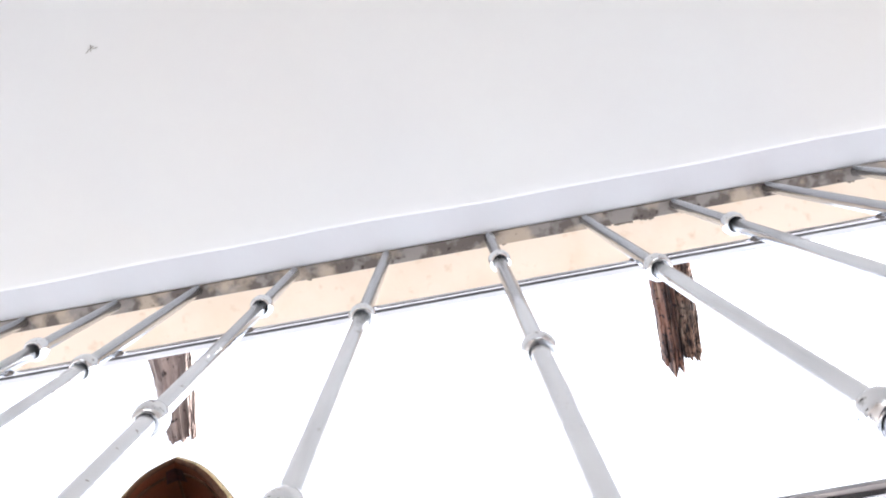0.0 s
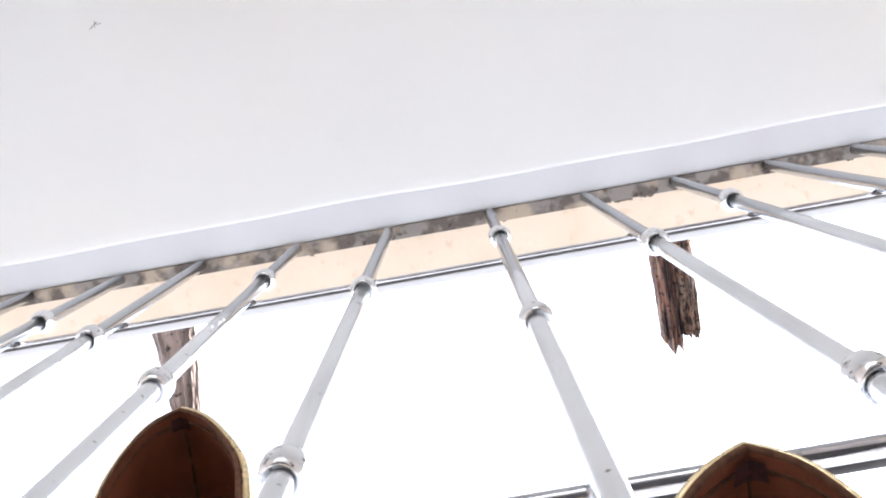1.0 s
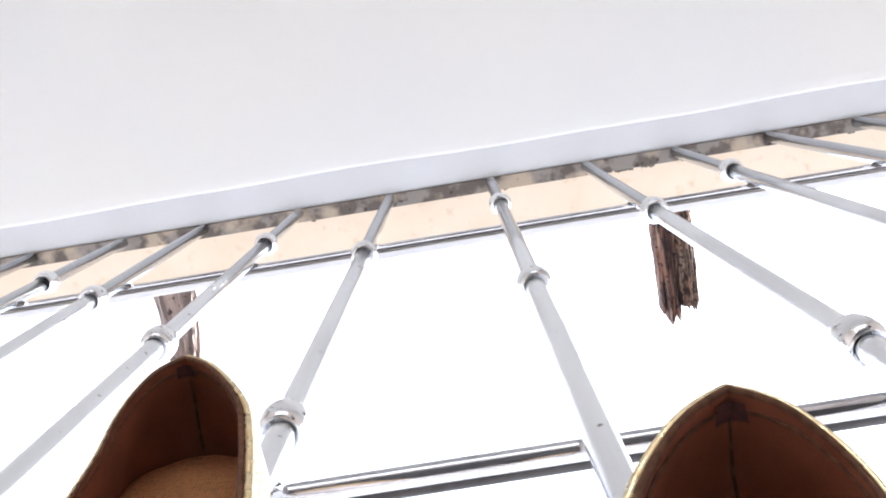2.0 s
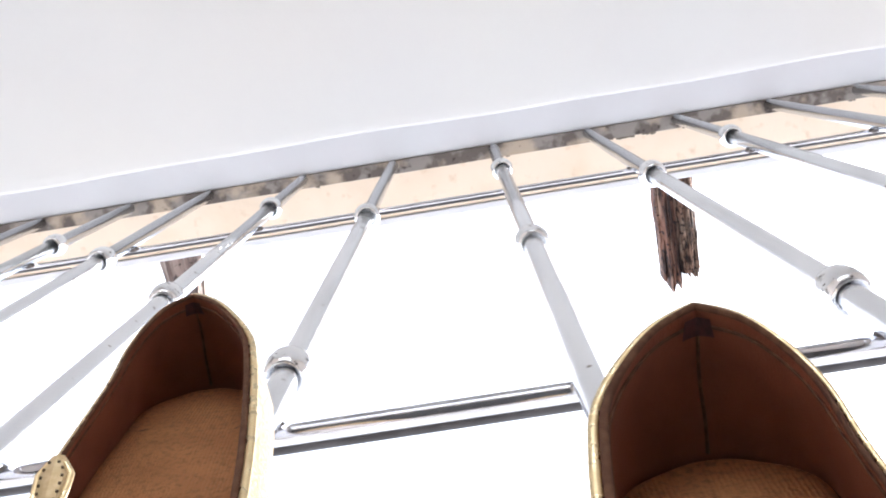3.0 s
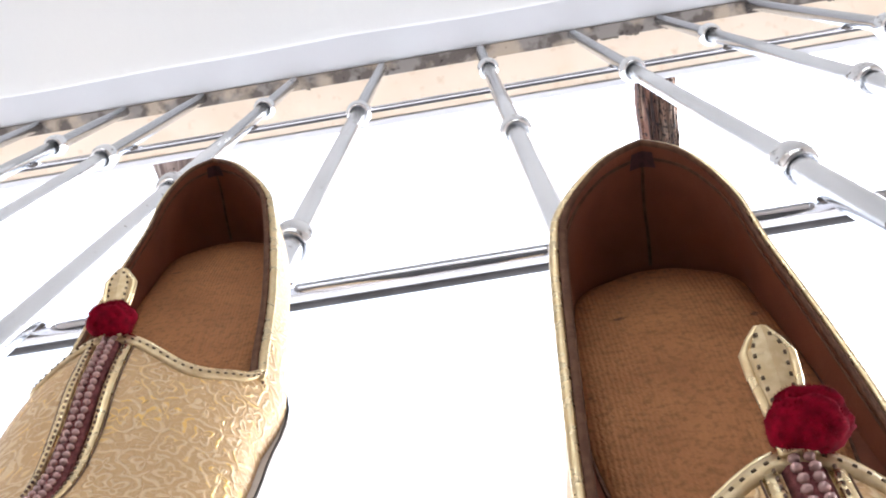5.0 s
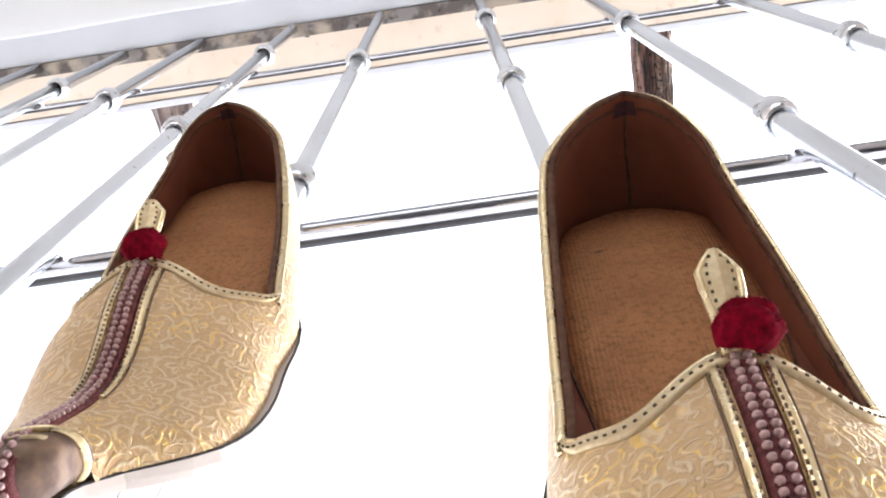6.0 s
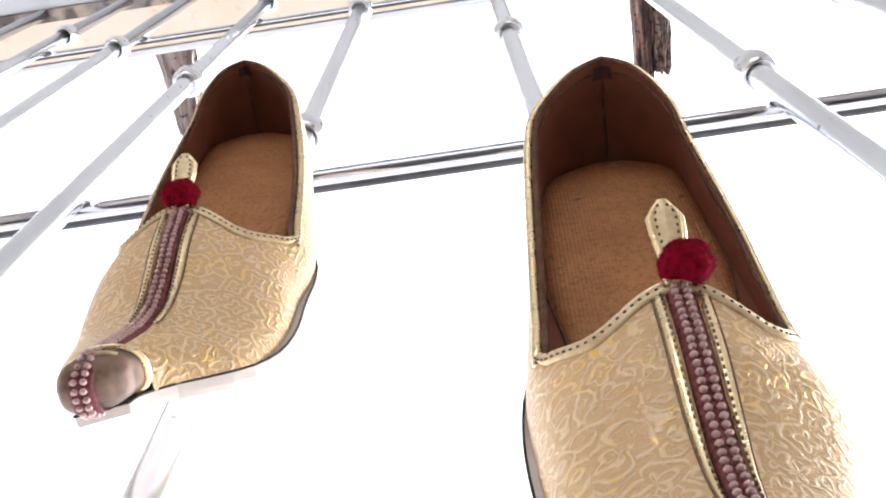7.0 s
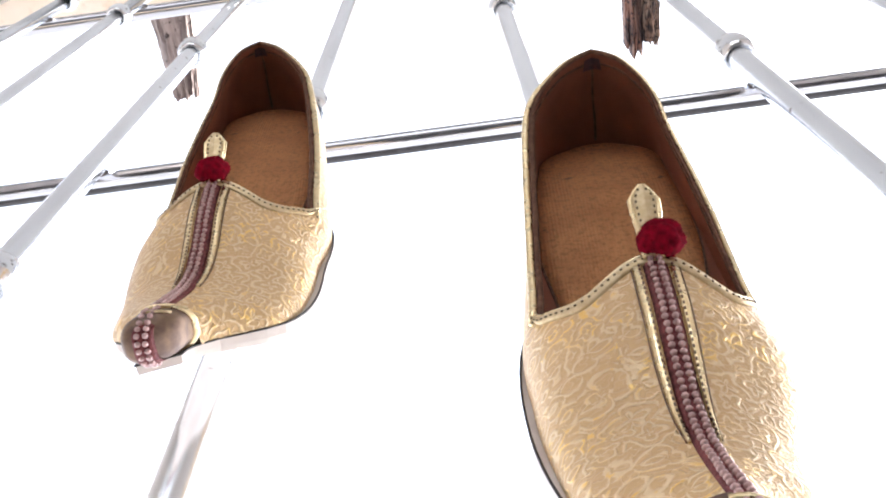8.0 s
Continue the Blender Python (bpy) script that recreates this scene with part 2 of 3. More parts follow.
def tube(path, radius, sides=8, caps=True, squash=1.0):
    """A round tube along a list of points."""
    path = [Vector(p) for p in path]
    rows, side = [], None
    for i, p in enumerate(path):
        d = (path[min(i + 1, len(path) - 1)] - path[max(i - 1, 0)]).normalized()
        if side is None:
            side = d.orthogonal().normalized()
        side = (side - d * side.dot(d)).normalized()
        up = d.cross(side)
        r = radius(i / (len(path) - 1)) if callable(radius) else radius
        rows.append([p + r * (math.cos(a) * side + squash * math.sin(a) * up) for a in [2 * math.pi * k / sides for k in range(sides)]])
    verts, faces = grid(rows, closed=True)
    if caps:
        faces.append(tuple(range(sides))[::-1])
        faces.append(tuple(range(len(verts) - sides, len(verts))))
    return verts, faces


def lathe(profile, sides=24):
    """A ring about z from a profile of (r, z)."""
    rows = [[(r * math.cos(2 * math.pi * k / sides), r * math.sin(2 * math.pi * k / sides), z) for k in range(sides)] for r, z in profile]
    return grid(rows, closed=True)


def curve_at(table, u):
    """A smooth curve through a table of (u, value)."""
    us = [p[0] for p in table]
    vs = [p[1] for p in table]
    if u <= us[0]:
        return vs[0]
    if u >= us[-1]:
        return vs[-1]
    i = max(k for k in range(len(us) - 1) if us[k] <= u)
    h = us[i + 1] - us[i]
    t = (u - us[i]) / h

    def slope(k):
        a, c = max(k - 1, 0), min(k + 1, len(us) - 1)
        return (vs[c] - vs[a]) / (us[c] - us[a])
    return ((2 * t ** 3 - 3 * t ** 2 + 1) * vs[i] + (t ** 3 - 2 * t ** 2 + t) * h * slope(i)
            + (3 * t ** 2 - 2 * t ** 3) * vs[i + 1] + (t ** 3 - t ** 2) * h * slope(i + 1))


# ---- the place ----
HEAD = 2.62            # underside of the window head
BAR_TOP_Y = 0.1735     # the grille's plane at the head; it leans out towards the sill
LEAN_OUT = 0.0115
BAR_R = 0.0085
X_L, X_R = -1.42, 1.32
WALL_Y0, WALL_Y1 = 0.10, 0.270


def structure(name, me, label=""):
    return tagged(new(name, me), label, kind="structure")


def ceiling_mesh():
    """Ceiling slab that ends in a soft rounded nose just inside the grille."""
    z = HEAD - 0.005
    prof = [(-3.6, z), (-2.0, z), (-1.0, z), (-0.5, z), (0.0, z), (0.060, z), (0.096, z + 0.0003)]
    for k in range(1, 8):
        a = math.pi / 2 * k / 7
        prof.append((0.110 + 0.007 * math.sin(a), z + 0.007 * (1 - math.cos(a)) + 0.0003))
    prof += [(0.117, HEAD + 0.16), (-3.6, HEAD + 0.16)]
    xs = [X_L - 0.2 + (X_R - X_L + 0.4) * i / 60 for i in range(61)]
    rows = [[(x, y + (0.0016 * math.sin(x * 7.1) + 0.0011 * math.sin(x * 17.3 + 1) if 0.05 < y < 0.2 else 0), zz) for y, zz in prof] for x in xs]
    v, f = grid(rows, closed=True)
    f.append(tuple(range(len(prof))))
    f.append(tuple(range(len(v) - len(prof), len(v)))[::-1])
    return mesh_of("ceiling", v, f, M_CEIL)


structure("ceiling", ceiling_mesh(), "plain white painted ceiling with a softly rounded edge")
structure("trim_head", box_data("trim_head", X_L, X_R, 0.1060, 0.1660, HEAD, HEAD + 0.155, M_BAND, 0.0008), "pale grey-white plastered window head beside the grille")
structure("lintel", box_data("lintel", X_L - 0.2, X_R + 0.2, 0.168, 0.257, HEAD + 0.0, HEAD + 0.32, M_PEACH, 0.002), "peach painted lintel underside with flaking edge")
structure("trim_edge", box_data("trim_edge", X_L - 0.2, X_R + 0.2, 0.2585, 0.270, HEAD - 0.003, HEAD + 0.32, M_BAND, 0.002), "white drip edge of the lintel")
structure("wall_left", box_data("wall_left", X_L - 0.2, X_L, -3.6, WALL_Y1, 0, HEAD - 0.0055, M_WALL), "plain peach side wall")
structure("wall_right", box_data("wall_right", X_R, X_R + 0.2, -3.6, WALL_Y1, 0, HEAD - 0.0055, M_WALL), "plain peach side wall")
# Back wall is out of view; its opening is invented to let skylight in.
for nm, x0, x1, z0, z1 in (("wall_back_low", X_L - 0.2, X_R + 0.2, 0, 1.0), ("wall_back_high", X_L - 0.2, X_R + 0.2, 2.5, HEAD + 0.16), ("wall_back_left", X_L - 0.2, -1.3, 1.0, 2.5), ("wall_back_right", 1.2, X_R + 0.2, 1.0, 2.5)):
    structure(nm, box_data(nm, x0, x1, -3.8, -3.602, z0, z1, M_WALL), "unseen peach back wall with an opening added to light the shoes")
# Out of view; 0.80 high to keep light from the ground off the heels.
structure("wall_sill", box_data("wall_sill", X_L, X_R, 0.10, WALL_Y1, 0, 0.80, M_WALL, 0.004), "unseen peach wall under the grille, raised to block ground light")
structure("floor", box_data("floor", X_L - 0.2, X_R + 0.2, -3.8, WALL_Y1, -0.15, -0.002, M_FLOOR), "plain dark grey tiled floor")
structure("wall_outside", box_data("wall_outside", X_L - 0.2, X_R + 0.2, -3.8, WALL_Y1, -3.3, -0.152, M_WALL), "peach outer wall of the storey below")
ground = bpy.data.meshes.new("ground")
ground.from_pydata([(-900, -900, -3.3), (900, -900, -3.3), (900, 900, -3.3), (-900, 900, -3.3)], [], [(0, 1, 2, 3)])
ground.materials.append(M_GROUND)
structure("ground", ground, "pale dry open ground")


# ---- the grille ----
BARS = [(-1.3150, 2.332, 1.882), (-1.1640, 2.149, 1.652), (-1.0130, 2.332, 1.882), (-0.8620, 2.149, 1.652), (-0.7080, 2.332, 1.882), (-0.5570, 2.330, 1.882),
        (-0.4230, 2.152, 1.652), (-0.2655, 2.348, 1.893), (-0.1165, 2.157, 1.653), (0.0485, 2.367, 1.894), (0.2020, 2.137, 1.645), (0.3450, 2.329, 1.866),
        (0.4930, 2.142, 1.649), (0.6330, 2.332, 1.874), (0.7830, 2.142, 1.649), (0.9330, 2.332, 1.874), (1.0830, 2.142, 1.649), (1.2300, 2.332, 1.874)]
LOW_Z, UP_Z = 1.594, 2.252
Z0, Z1 = 0.80, HEAD - 0.004

grille = tagged(new("window_grille"), "stainless steel window grille of upright round bars with ball collars", "window grille")
grille.matrix_basis = pose(0, BAR_TOP_Y + (Z1 - Z0) * LEAN_OUT, Z0, math.degrees(math.atan(LEAN_OUT)))


def bar_mesh():
    v, f = tube([(0, 0, 0), (0, 0, 0.6), (0, 0, 1.2), (0, 0, Z1 - Z0)], BAR_R, 20)
    return mesh_of("bar", v, f, M_STEEL)


def collar_mesh():
    prof = [(0.0108, 0.013), (0.0128, 0.0125), (0.0150, 0.0108), (0.0168, 0.0078), (0.0178, 0.0035), (0.0180, -0.001), (0.0174, -0.0055), (0.0160, -0.0092),
            (0.0146, -0.0112), (0.0134, -0.0120), (0.0124, -0.0120), (0.0116, -0.0112), (0.0110, -0.0100), (0.0098, -0.0094)]
    v, f = lathe(prof, 28)
    v = [(x * 0.83, y * 0.83, z * 1.06) for x, y, z in v]
    return mesh_of("collar", v, f, M_COLLAR)


def weld_mesh():
    bm = bmesh.new()
    bmesh.ops.create_icosphere(bm, subdivisions=2, radius=1)
    for v in bm.verts:
        r = 1 + 0.25 * noise.noise(v.co * 2.2)
        v.co = Vector((v.co.x * 0.0075, v.co.y * 0.0036, v.co.z * 0.0050)) * r
    me = bpy.data.meshes.new("weld")
    bm.to_mesh(me)
    bm.free()
    me.materials.append(M_WELD)
    me.polygons.foreach_set("use_smooth", [True] * len(me.polygons))
    return me


BAR_ME, COLLAR_ME, WELD_ME = bar_mesh(), collar_mesh(), weld_mesh()
rng = random.Random(4)
for x, za, zb in BARS:
    b = part("bar", BAR_ME, grille, m=pose(x, 0, 0, 0, 0, rng.uniform(0, 360)))
    for zc in (za, zb, zb - 0.472):
        part("collar", COLLAR_ME, b, "polished open-ended ball collar", pose(0, 0, zc - Z0, rng.uniform(-3, 3), rng.uniform(-3, 3), rng.uniform(0, 360)))
    for zc in (UP_Z, LOW_Z):
        part("weld", WELD_ME, b, "dark weld bead", Matrix.Rotation(-b.rotation_euler.z, 4, 'Z') @ pose(rng.uniform(-0.001, 0.001), BAR_R + 0.001, zc - Z0 + rng.uniform(-0.003, 0.003)))
bar = [o for o in grille.children if abs(o.location.x + 0.2655) < 0.001][0]
for k, (dz, dx) in enumerate(((2.062, 0.004), (2.085, 0.0062), (2.098, 0.0068))):
    v, f = lathe([(0.0022 - 0.0003 * k, 0.0), (0.0019, 0.0008), (0.0010, 0.0013), (0.0001, 0.0014)], 8)
    m = Matrix.Rotation(-bar.rotation_euler.z, 4, 'Z') @ pose(dx, -math.sqrt(BAR_R ** 2 - dx ** 2) + 0.0003, dz - Z0) @ pose(0, 0, 0, 90, 0, math.degrees(math.asin(dx / BAR_R))) @ Matrix.Diagonal((0.8, 2.6, 1.0, 1))
    part("paint_drip", mesh_of("paint_drip", v, f, M_CEIL), bar, "dried white paint drip", m)
for zc, r, r2, depth in ((UP_Z, 0.0030, 0.0026, 0.0086), (LOW_Z, 0.0060, 0.0046, 0.0162), (0.92, 0.0060, 0.0046, 0.0162)):
    v, f = tube([(X_L, BAR_R + r, zc - Z0), (-0.5, BAR_R + r, zc - Z0), (0.4, BAR_R + r, zc - Z0), (X_R, BAR_R + r, zc - Z0)], r, 24)
    crossbar = part("crossbar", mesh_of("crossbar", v, f, M_POLISH), grille, "mirror-polished round cross tube")
    # Added rod: its dark colour stands in for the tube's lower reflection.
    y2 = BAR_R + depth - r2
    v, f = tube([(X_L, y2, zc - Z0 + 0.001), (0.0, y2, zc - Z0), (X_R, y2, zc - Z0 + 0.001)], r2, 12)
    part("backing_rod", mesh_of("backing_rod", v, f, M_REFLECTION), crossbar, "added dark rod standing in for the cross tube's dark reflection")
part("head_strip", box_data("head_strip", X_L, X_R, 0.1665 - BAR_TOP_Y, 0.188 - BAR_TOP_Y, Z1 - Z0 - 0.001, Z1 - Z0 + 0.0045, M_STRIP, 0.0008), grille, "stained and rust-marked steel flat the bars are welded to")
part("foot_strip", box_data("foot_strip", X_L, X_R, -0.012, 0.012, 0.0005, 0.006, M_STRIP, 0.0008), grille, "steel flat along the sill")


# ---- timber ends above the lintel ----
def timber(name, x0, x1, xe0, xe1, y_end, z0, depth, mat, label, ragged, seed):
    """A rafter lying out over the lintel, tapering to a broken end."""
    r = random.Random(seed)
    nx, ny = 19, 60
    ya = 0.0
    ends, step = [], 0.0
    for i in range(nx):
        if i % 3 == 0 or r.random() < 0.25:
            step = r.uniform(-1, 0.7) if 2 < i < nx - 3 else -r.uniform(0.4, 1.3)
        ends.append(y_end + ragged * (step + r.uniform(-0.12, 0.12)))
    low, high = [], []
    for j in range(ny):
        t = j / (ny - 1)
        a, b = [], []
        for i in range(nx):
            s = i / (nx - 1)
            xa, xb = x0 + (xe0 - x0) * t, x1 + (xe1 - x1) * t
            x = xa + (xb - xa) * s + (0.0035 * noise.noise(Vector((seed, t * 9, s))) + 0.0018 * noise.noise(Vector((seed, t * 31, s))) if i in (0, nx - 1) else 0)
            y = ya + (ends[i] - ya) * t
            groove = 0.012 * noise.noise(Vector((s * 7 + seed, t * 2.0, 0.0))) + 0.006 * noise.noise(Vector((s * 15, t * 9, seed))) + 0.004 * noise.noise(Vector((s * 9, t * 30, seed)))
            crown = 0.012 * (2 * s - 1) ** 2
            a.append((x, y, z0 + crown + groove + 0.004))
            b.append((x, y - 0.006 * t, z0 + depth - crown * 0.5))
        low.append(a)
        high.append(b)
    rows = [lo + hi[::-1] for lo, hi in zip(low, high)]
    v, f = grid(rows, closed=True)
    n = 2 * nx
    base = (ny - 1) * n
    for i in range(nx - 1):
        f.append((base + i, base + i + 1, base + n - 2 - i, base + n - 1 - i))
        f.append((i + 1, i, n - 1 - i, n - 2 - i))
    return tagged(new(name, mesh_of(name, v, f, mat, smooth=False)), label, "timber")


timber("timber_beam", 0.364, 0.405, 0.364, 0.402, 0.548, 2.944, 0.06, M_WOOD_R, "rotten dark brown timber beam end with splintered tip over the lintel", 0.022, 3)
timber("timber_plank", 0.4065, 0.449, 0.4035, 0.440, 0.530, 2.941, 0.05, M_WOOD_P, "pitted pale brown timber plank end beside the rotten beam", 0.010, 21)
timber("timber_beam", -0.668, -0.523, -0.650, -0.607, 0.512, 2.944, 0.05, M_WOOD_L, "weathered grey timber beam end tapering over the lintel", 0.006, 8)
timber("timber_splinter", -0.521, -0.506, -0.604, -0.589, 0.509, 2.944, 0.03, M_WOOD_L, "thin split grey timber strip beside the weathered beam", 0.003, 12)


# ---- the shoes ----
# Shoe space: x across, y from heel to toe, z up from the ground under the sole.
LENGTH = 0.265
HALF_WIDTH = [(0.03, 0.0275), (0.07, 0.0305), (0.11, 0.0335), (0.15, 0.0370), (0.175, 0.0384), (0.195, 0.0370), (0.210, 0.0344), (0.225, 0.0318), (0.236, 0.0280), (0.243, 0.0200), (0.250, 0.0122), (0.258, 0.0098), (0.268, 0.0092)]
SOLE_TOP = [(0.0, 0.0350), (0.05, 0.0330), (0.09, 0.0270), (0.13, 0.0185), (0.16, 0.0138), (0.19, 0.0130), (0.21, 0.0135), (0.225, 0.0155), (0.24, 0.0195), (0.26, 0.0250), (0.279, 0.0295)]
CREST = [(0.14, 0.0552), (0.162, 0.0506), (0.175, 0.0478), (0.186, 0.0446), (0.20, 0.0388), (0.216, 0.0342), (0.229, 0.0342), (0.24, 0.0365), (0.255, 0.0410), (0.266, 0.0438), (0.274, 0.0438)]
DOME = [(0.0, 0.1740), (0.05, 0.1340), (0.10, 0.0890), (0.14, 0.0585), (0.158, 0.0515)]
RIM = [(0.0, 0.0768), (0.01, 0.0750), (0.02, 0.0715), (0.04, 0.0645), (0.07, 0.0540), (0.10, 0.0450), (0.13, 0.0370), (0.158, 0.0302)]
SIDE_U = 0.158         # where the quarters meet the vamp


def half_width(u):
    if u < 0.03:
        return 0.0275 * math.sqrt(max(0.0, 1 - (1 - u / 0.03) ** 2))
    return curve_at(HALF_WIDTH, u)


def vamp_point(u, v, lift=0.0, dome=None):
    """A point of the upper over the foot's front, v metres off the middle line."""
    def raw(u, v):
        a, s, c = half_width(u), curve_at(SOLE_TOP, u), (curve_at(CREST, u) if dome is None else dome)
        q = min(1.0, abs(v) / a)
        return Vector((v, u, s + (c - s) * (1 - q ** 2.0) ** 0.56))
    p = raw(u, v)
    if lift:
        e = 0.0006
        v2 = max(-half_width(u) * 0.985, min(half_width(u) * 0.985, v))
        n = (raw(u, v2 + e) - raw(u, v2 - e)).cross(raw(u + e, v2) - raw(u - e, v2)).normalized()
        p += n * (lift if n.z > 0 else -lift)
    return p


def angle_point(u, phi, inset=0.0):
    c = math.cos(phi)
    a = half_width(u)
    p = vamp_point(u, (1 if c >= 0 else -1) * a * abs(c) ** 0.85)
    if inset:
        mid = Vector((0, u, curve_at(SOLE_TOP, u)))
        d = p - mid
        p = mid + d * (1 - inset / max(d.length, 0.004))
    return p


def rim_angle():
    """The angle on the section at the side seam at which the rim runs."""
    s, c = curve_at(SOLE_TOP, SIDE_U), curve_at(CREST, SIDE_U)
    q = math.sqrt(1 - ((curve_at(RIM, SIDE_U) - s) / (c - s)) ** (1 / 0.56))
    return math.acos(q ** (1 / 0.85))


PHI0 = rim_angle()


def throat_u(phi):
    t = (phi - PHI0) / (math.pi - 2 * PHI0)
    corner = 0.006 * max(0.0, 1 - min(t, 1 - t) / 0.07) ** 2 if 0 <= t <= 1 else 0.0
    return SIDE_U - corner + (0.003 * math.sin(math.pi * t) ** 0.8 + 0.008 * math.sin(2 * math.pi * t) ** 2 if 0 < t < 1 else 0.0)


def outline(s):
    """The sole's edge round the heel: s from -1 (left seam) to 1 (right seam)."""
    k = abs(s)
    u = SIDE_U * (1 - math.cos(min(1.0, k / 0.55) * math.pi / 2)) * 0.24 if k < 0.55 else None
    if u is None:
        u = SIDE_U * 0.24 + (SIDE_U - SIDE_U * 0.24) * (k - 0.55) / 0.45
    return u, math.copysign(half_width(u), s) if k > 0 else 0.0


def wall_point(s, f, inset=0.0):
    """A point of the quarters and heel counter: f from 0 (sole) to 1 (rim)."""
    u, v = outline(s)
    base, dome, rim = curve_at(SOLE_TOP, u), curve_at(DOME, u), curve_at(RIM, u)
    z = base + (rim - base) * f
    g = (1 - min(1.0, (z - base) / (dome - base)) ** (1 / 0.56)) ** 0.5
    bulge = 1 + 0.05 * math.sin(math.pi * f) * max(0, 1 - u / 0.1)
    cu = 0.034
    uu = cu + (u - cu) * (g * bulge) if u < cu else u
    if 0 < u < 0.055:
        point = 0.0297 * (1 - (1 - u / 0.055) ** 2.3) ** 0.91 / max(half_width(u), 1e-4)
        v *= 1 + (min(1.0, point) - 1) * f
    p = Vector((v * g * bulge, uu, z))
    if inset:
        d = Vector((-p.x, max(0.0, 0.05 - p.y) if p.y < 0.05 else 0.0, 0))
        if d.length > 1e-6:
            p += d.normalized() * inset
    return p


def dashes(points, size, parent, label, every=0.0033, lift=0.0007, mat=M_STITCH):
    """Stitches: small raised dashes along a path of (point, normal), joined into one mesh."""
    verts, faces = [], []
    left = 0.0
    for (p, n), (q, _) in zip(points, points[1:]):
        d = q - p
        if d.length < 1e-7:
            continue
        dn = d.normalized()
        side = dn.cross(n).normalized()
        while left < d.length:
            c = p + dn * left + n * lift
            k = len(verts)
            for dz in (-0.0004, 0.0003):
                for a, b in ((-1, -1), (1, -1), (1, 1), (-1, 1)):
                    w = 1 if dz < 0 else 0.7
                    verts.append(c + dn * a * size[0] * w + side * b * size[1] * w + n * dz)
            faces += [(k + 4, k + 5, k + 6, k + 7), (k, k + 1, k + 5, k + 4), (k + 1, k + 2, k + 6, k + 5), (k + 2, k + 3, k + 7, k + 6), (k + 3, k, k + 4, k + 7), (k + 3, k + 2, k + 1, k)]
            left += every
        left -= d.length
    return part("stitching", mesh_of("stitching", verts, faces, mat, False), parent, label)


def ribbon(points, thick=0.0009):
    """A thin solid band from rows of (left, right, normal)."""
    rows = []
    for a, b, n in points:
        m = (a + b) / 2 + n * thick * 1.15
        rows.append([a, a * 0.85 + b * 0.15 + n * thick, m, a * 0.15 + b * 0.85 + n * thick, b, (a + b) / 2 - n * thick * 0.6])
    v, f = grid(rows, closed=True)
    f.append(tuple(range(6))[::-1])
    f.append(tuple(range(len(v) - 6, len(v))))
    return v, f


def vamp_normal(u, v):
    return (vamp_point(u, v, 0.001) - vamp_point(u, v)).normalized()


BEAD_BM = bmesh.new()
bmesh.ops.create_uvsphere(BEAD_BM, u_segments=8, v_segments=5, radius=0.00108)
BEAD_ME = bpy.data.meshes.new("bead")
BEAD_BM.to_mesh(BEAD_ME)
BEAD_BM.free()
BEAD_ME.materials.append(M_BEAD)
BEAD_ME.polygons.foreach_set("use_smooth", [True] * len(BEAD_ME.polygons))


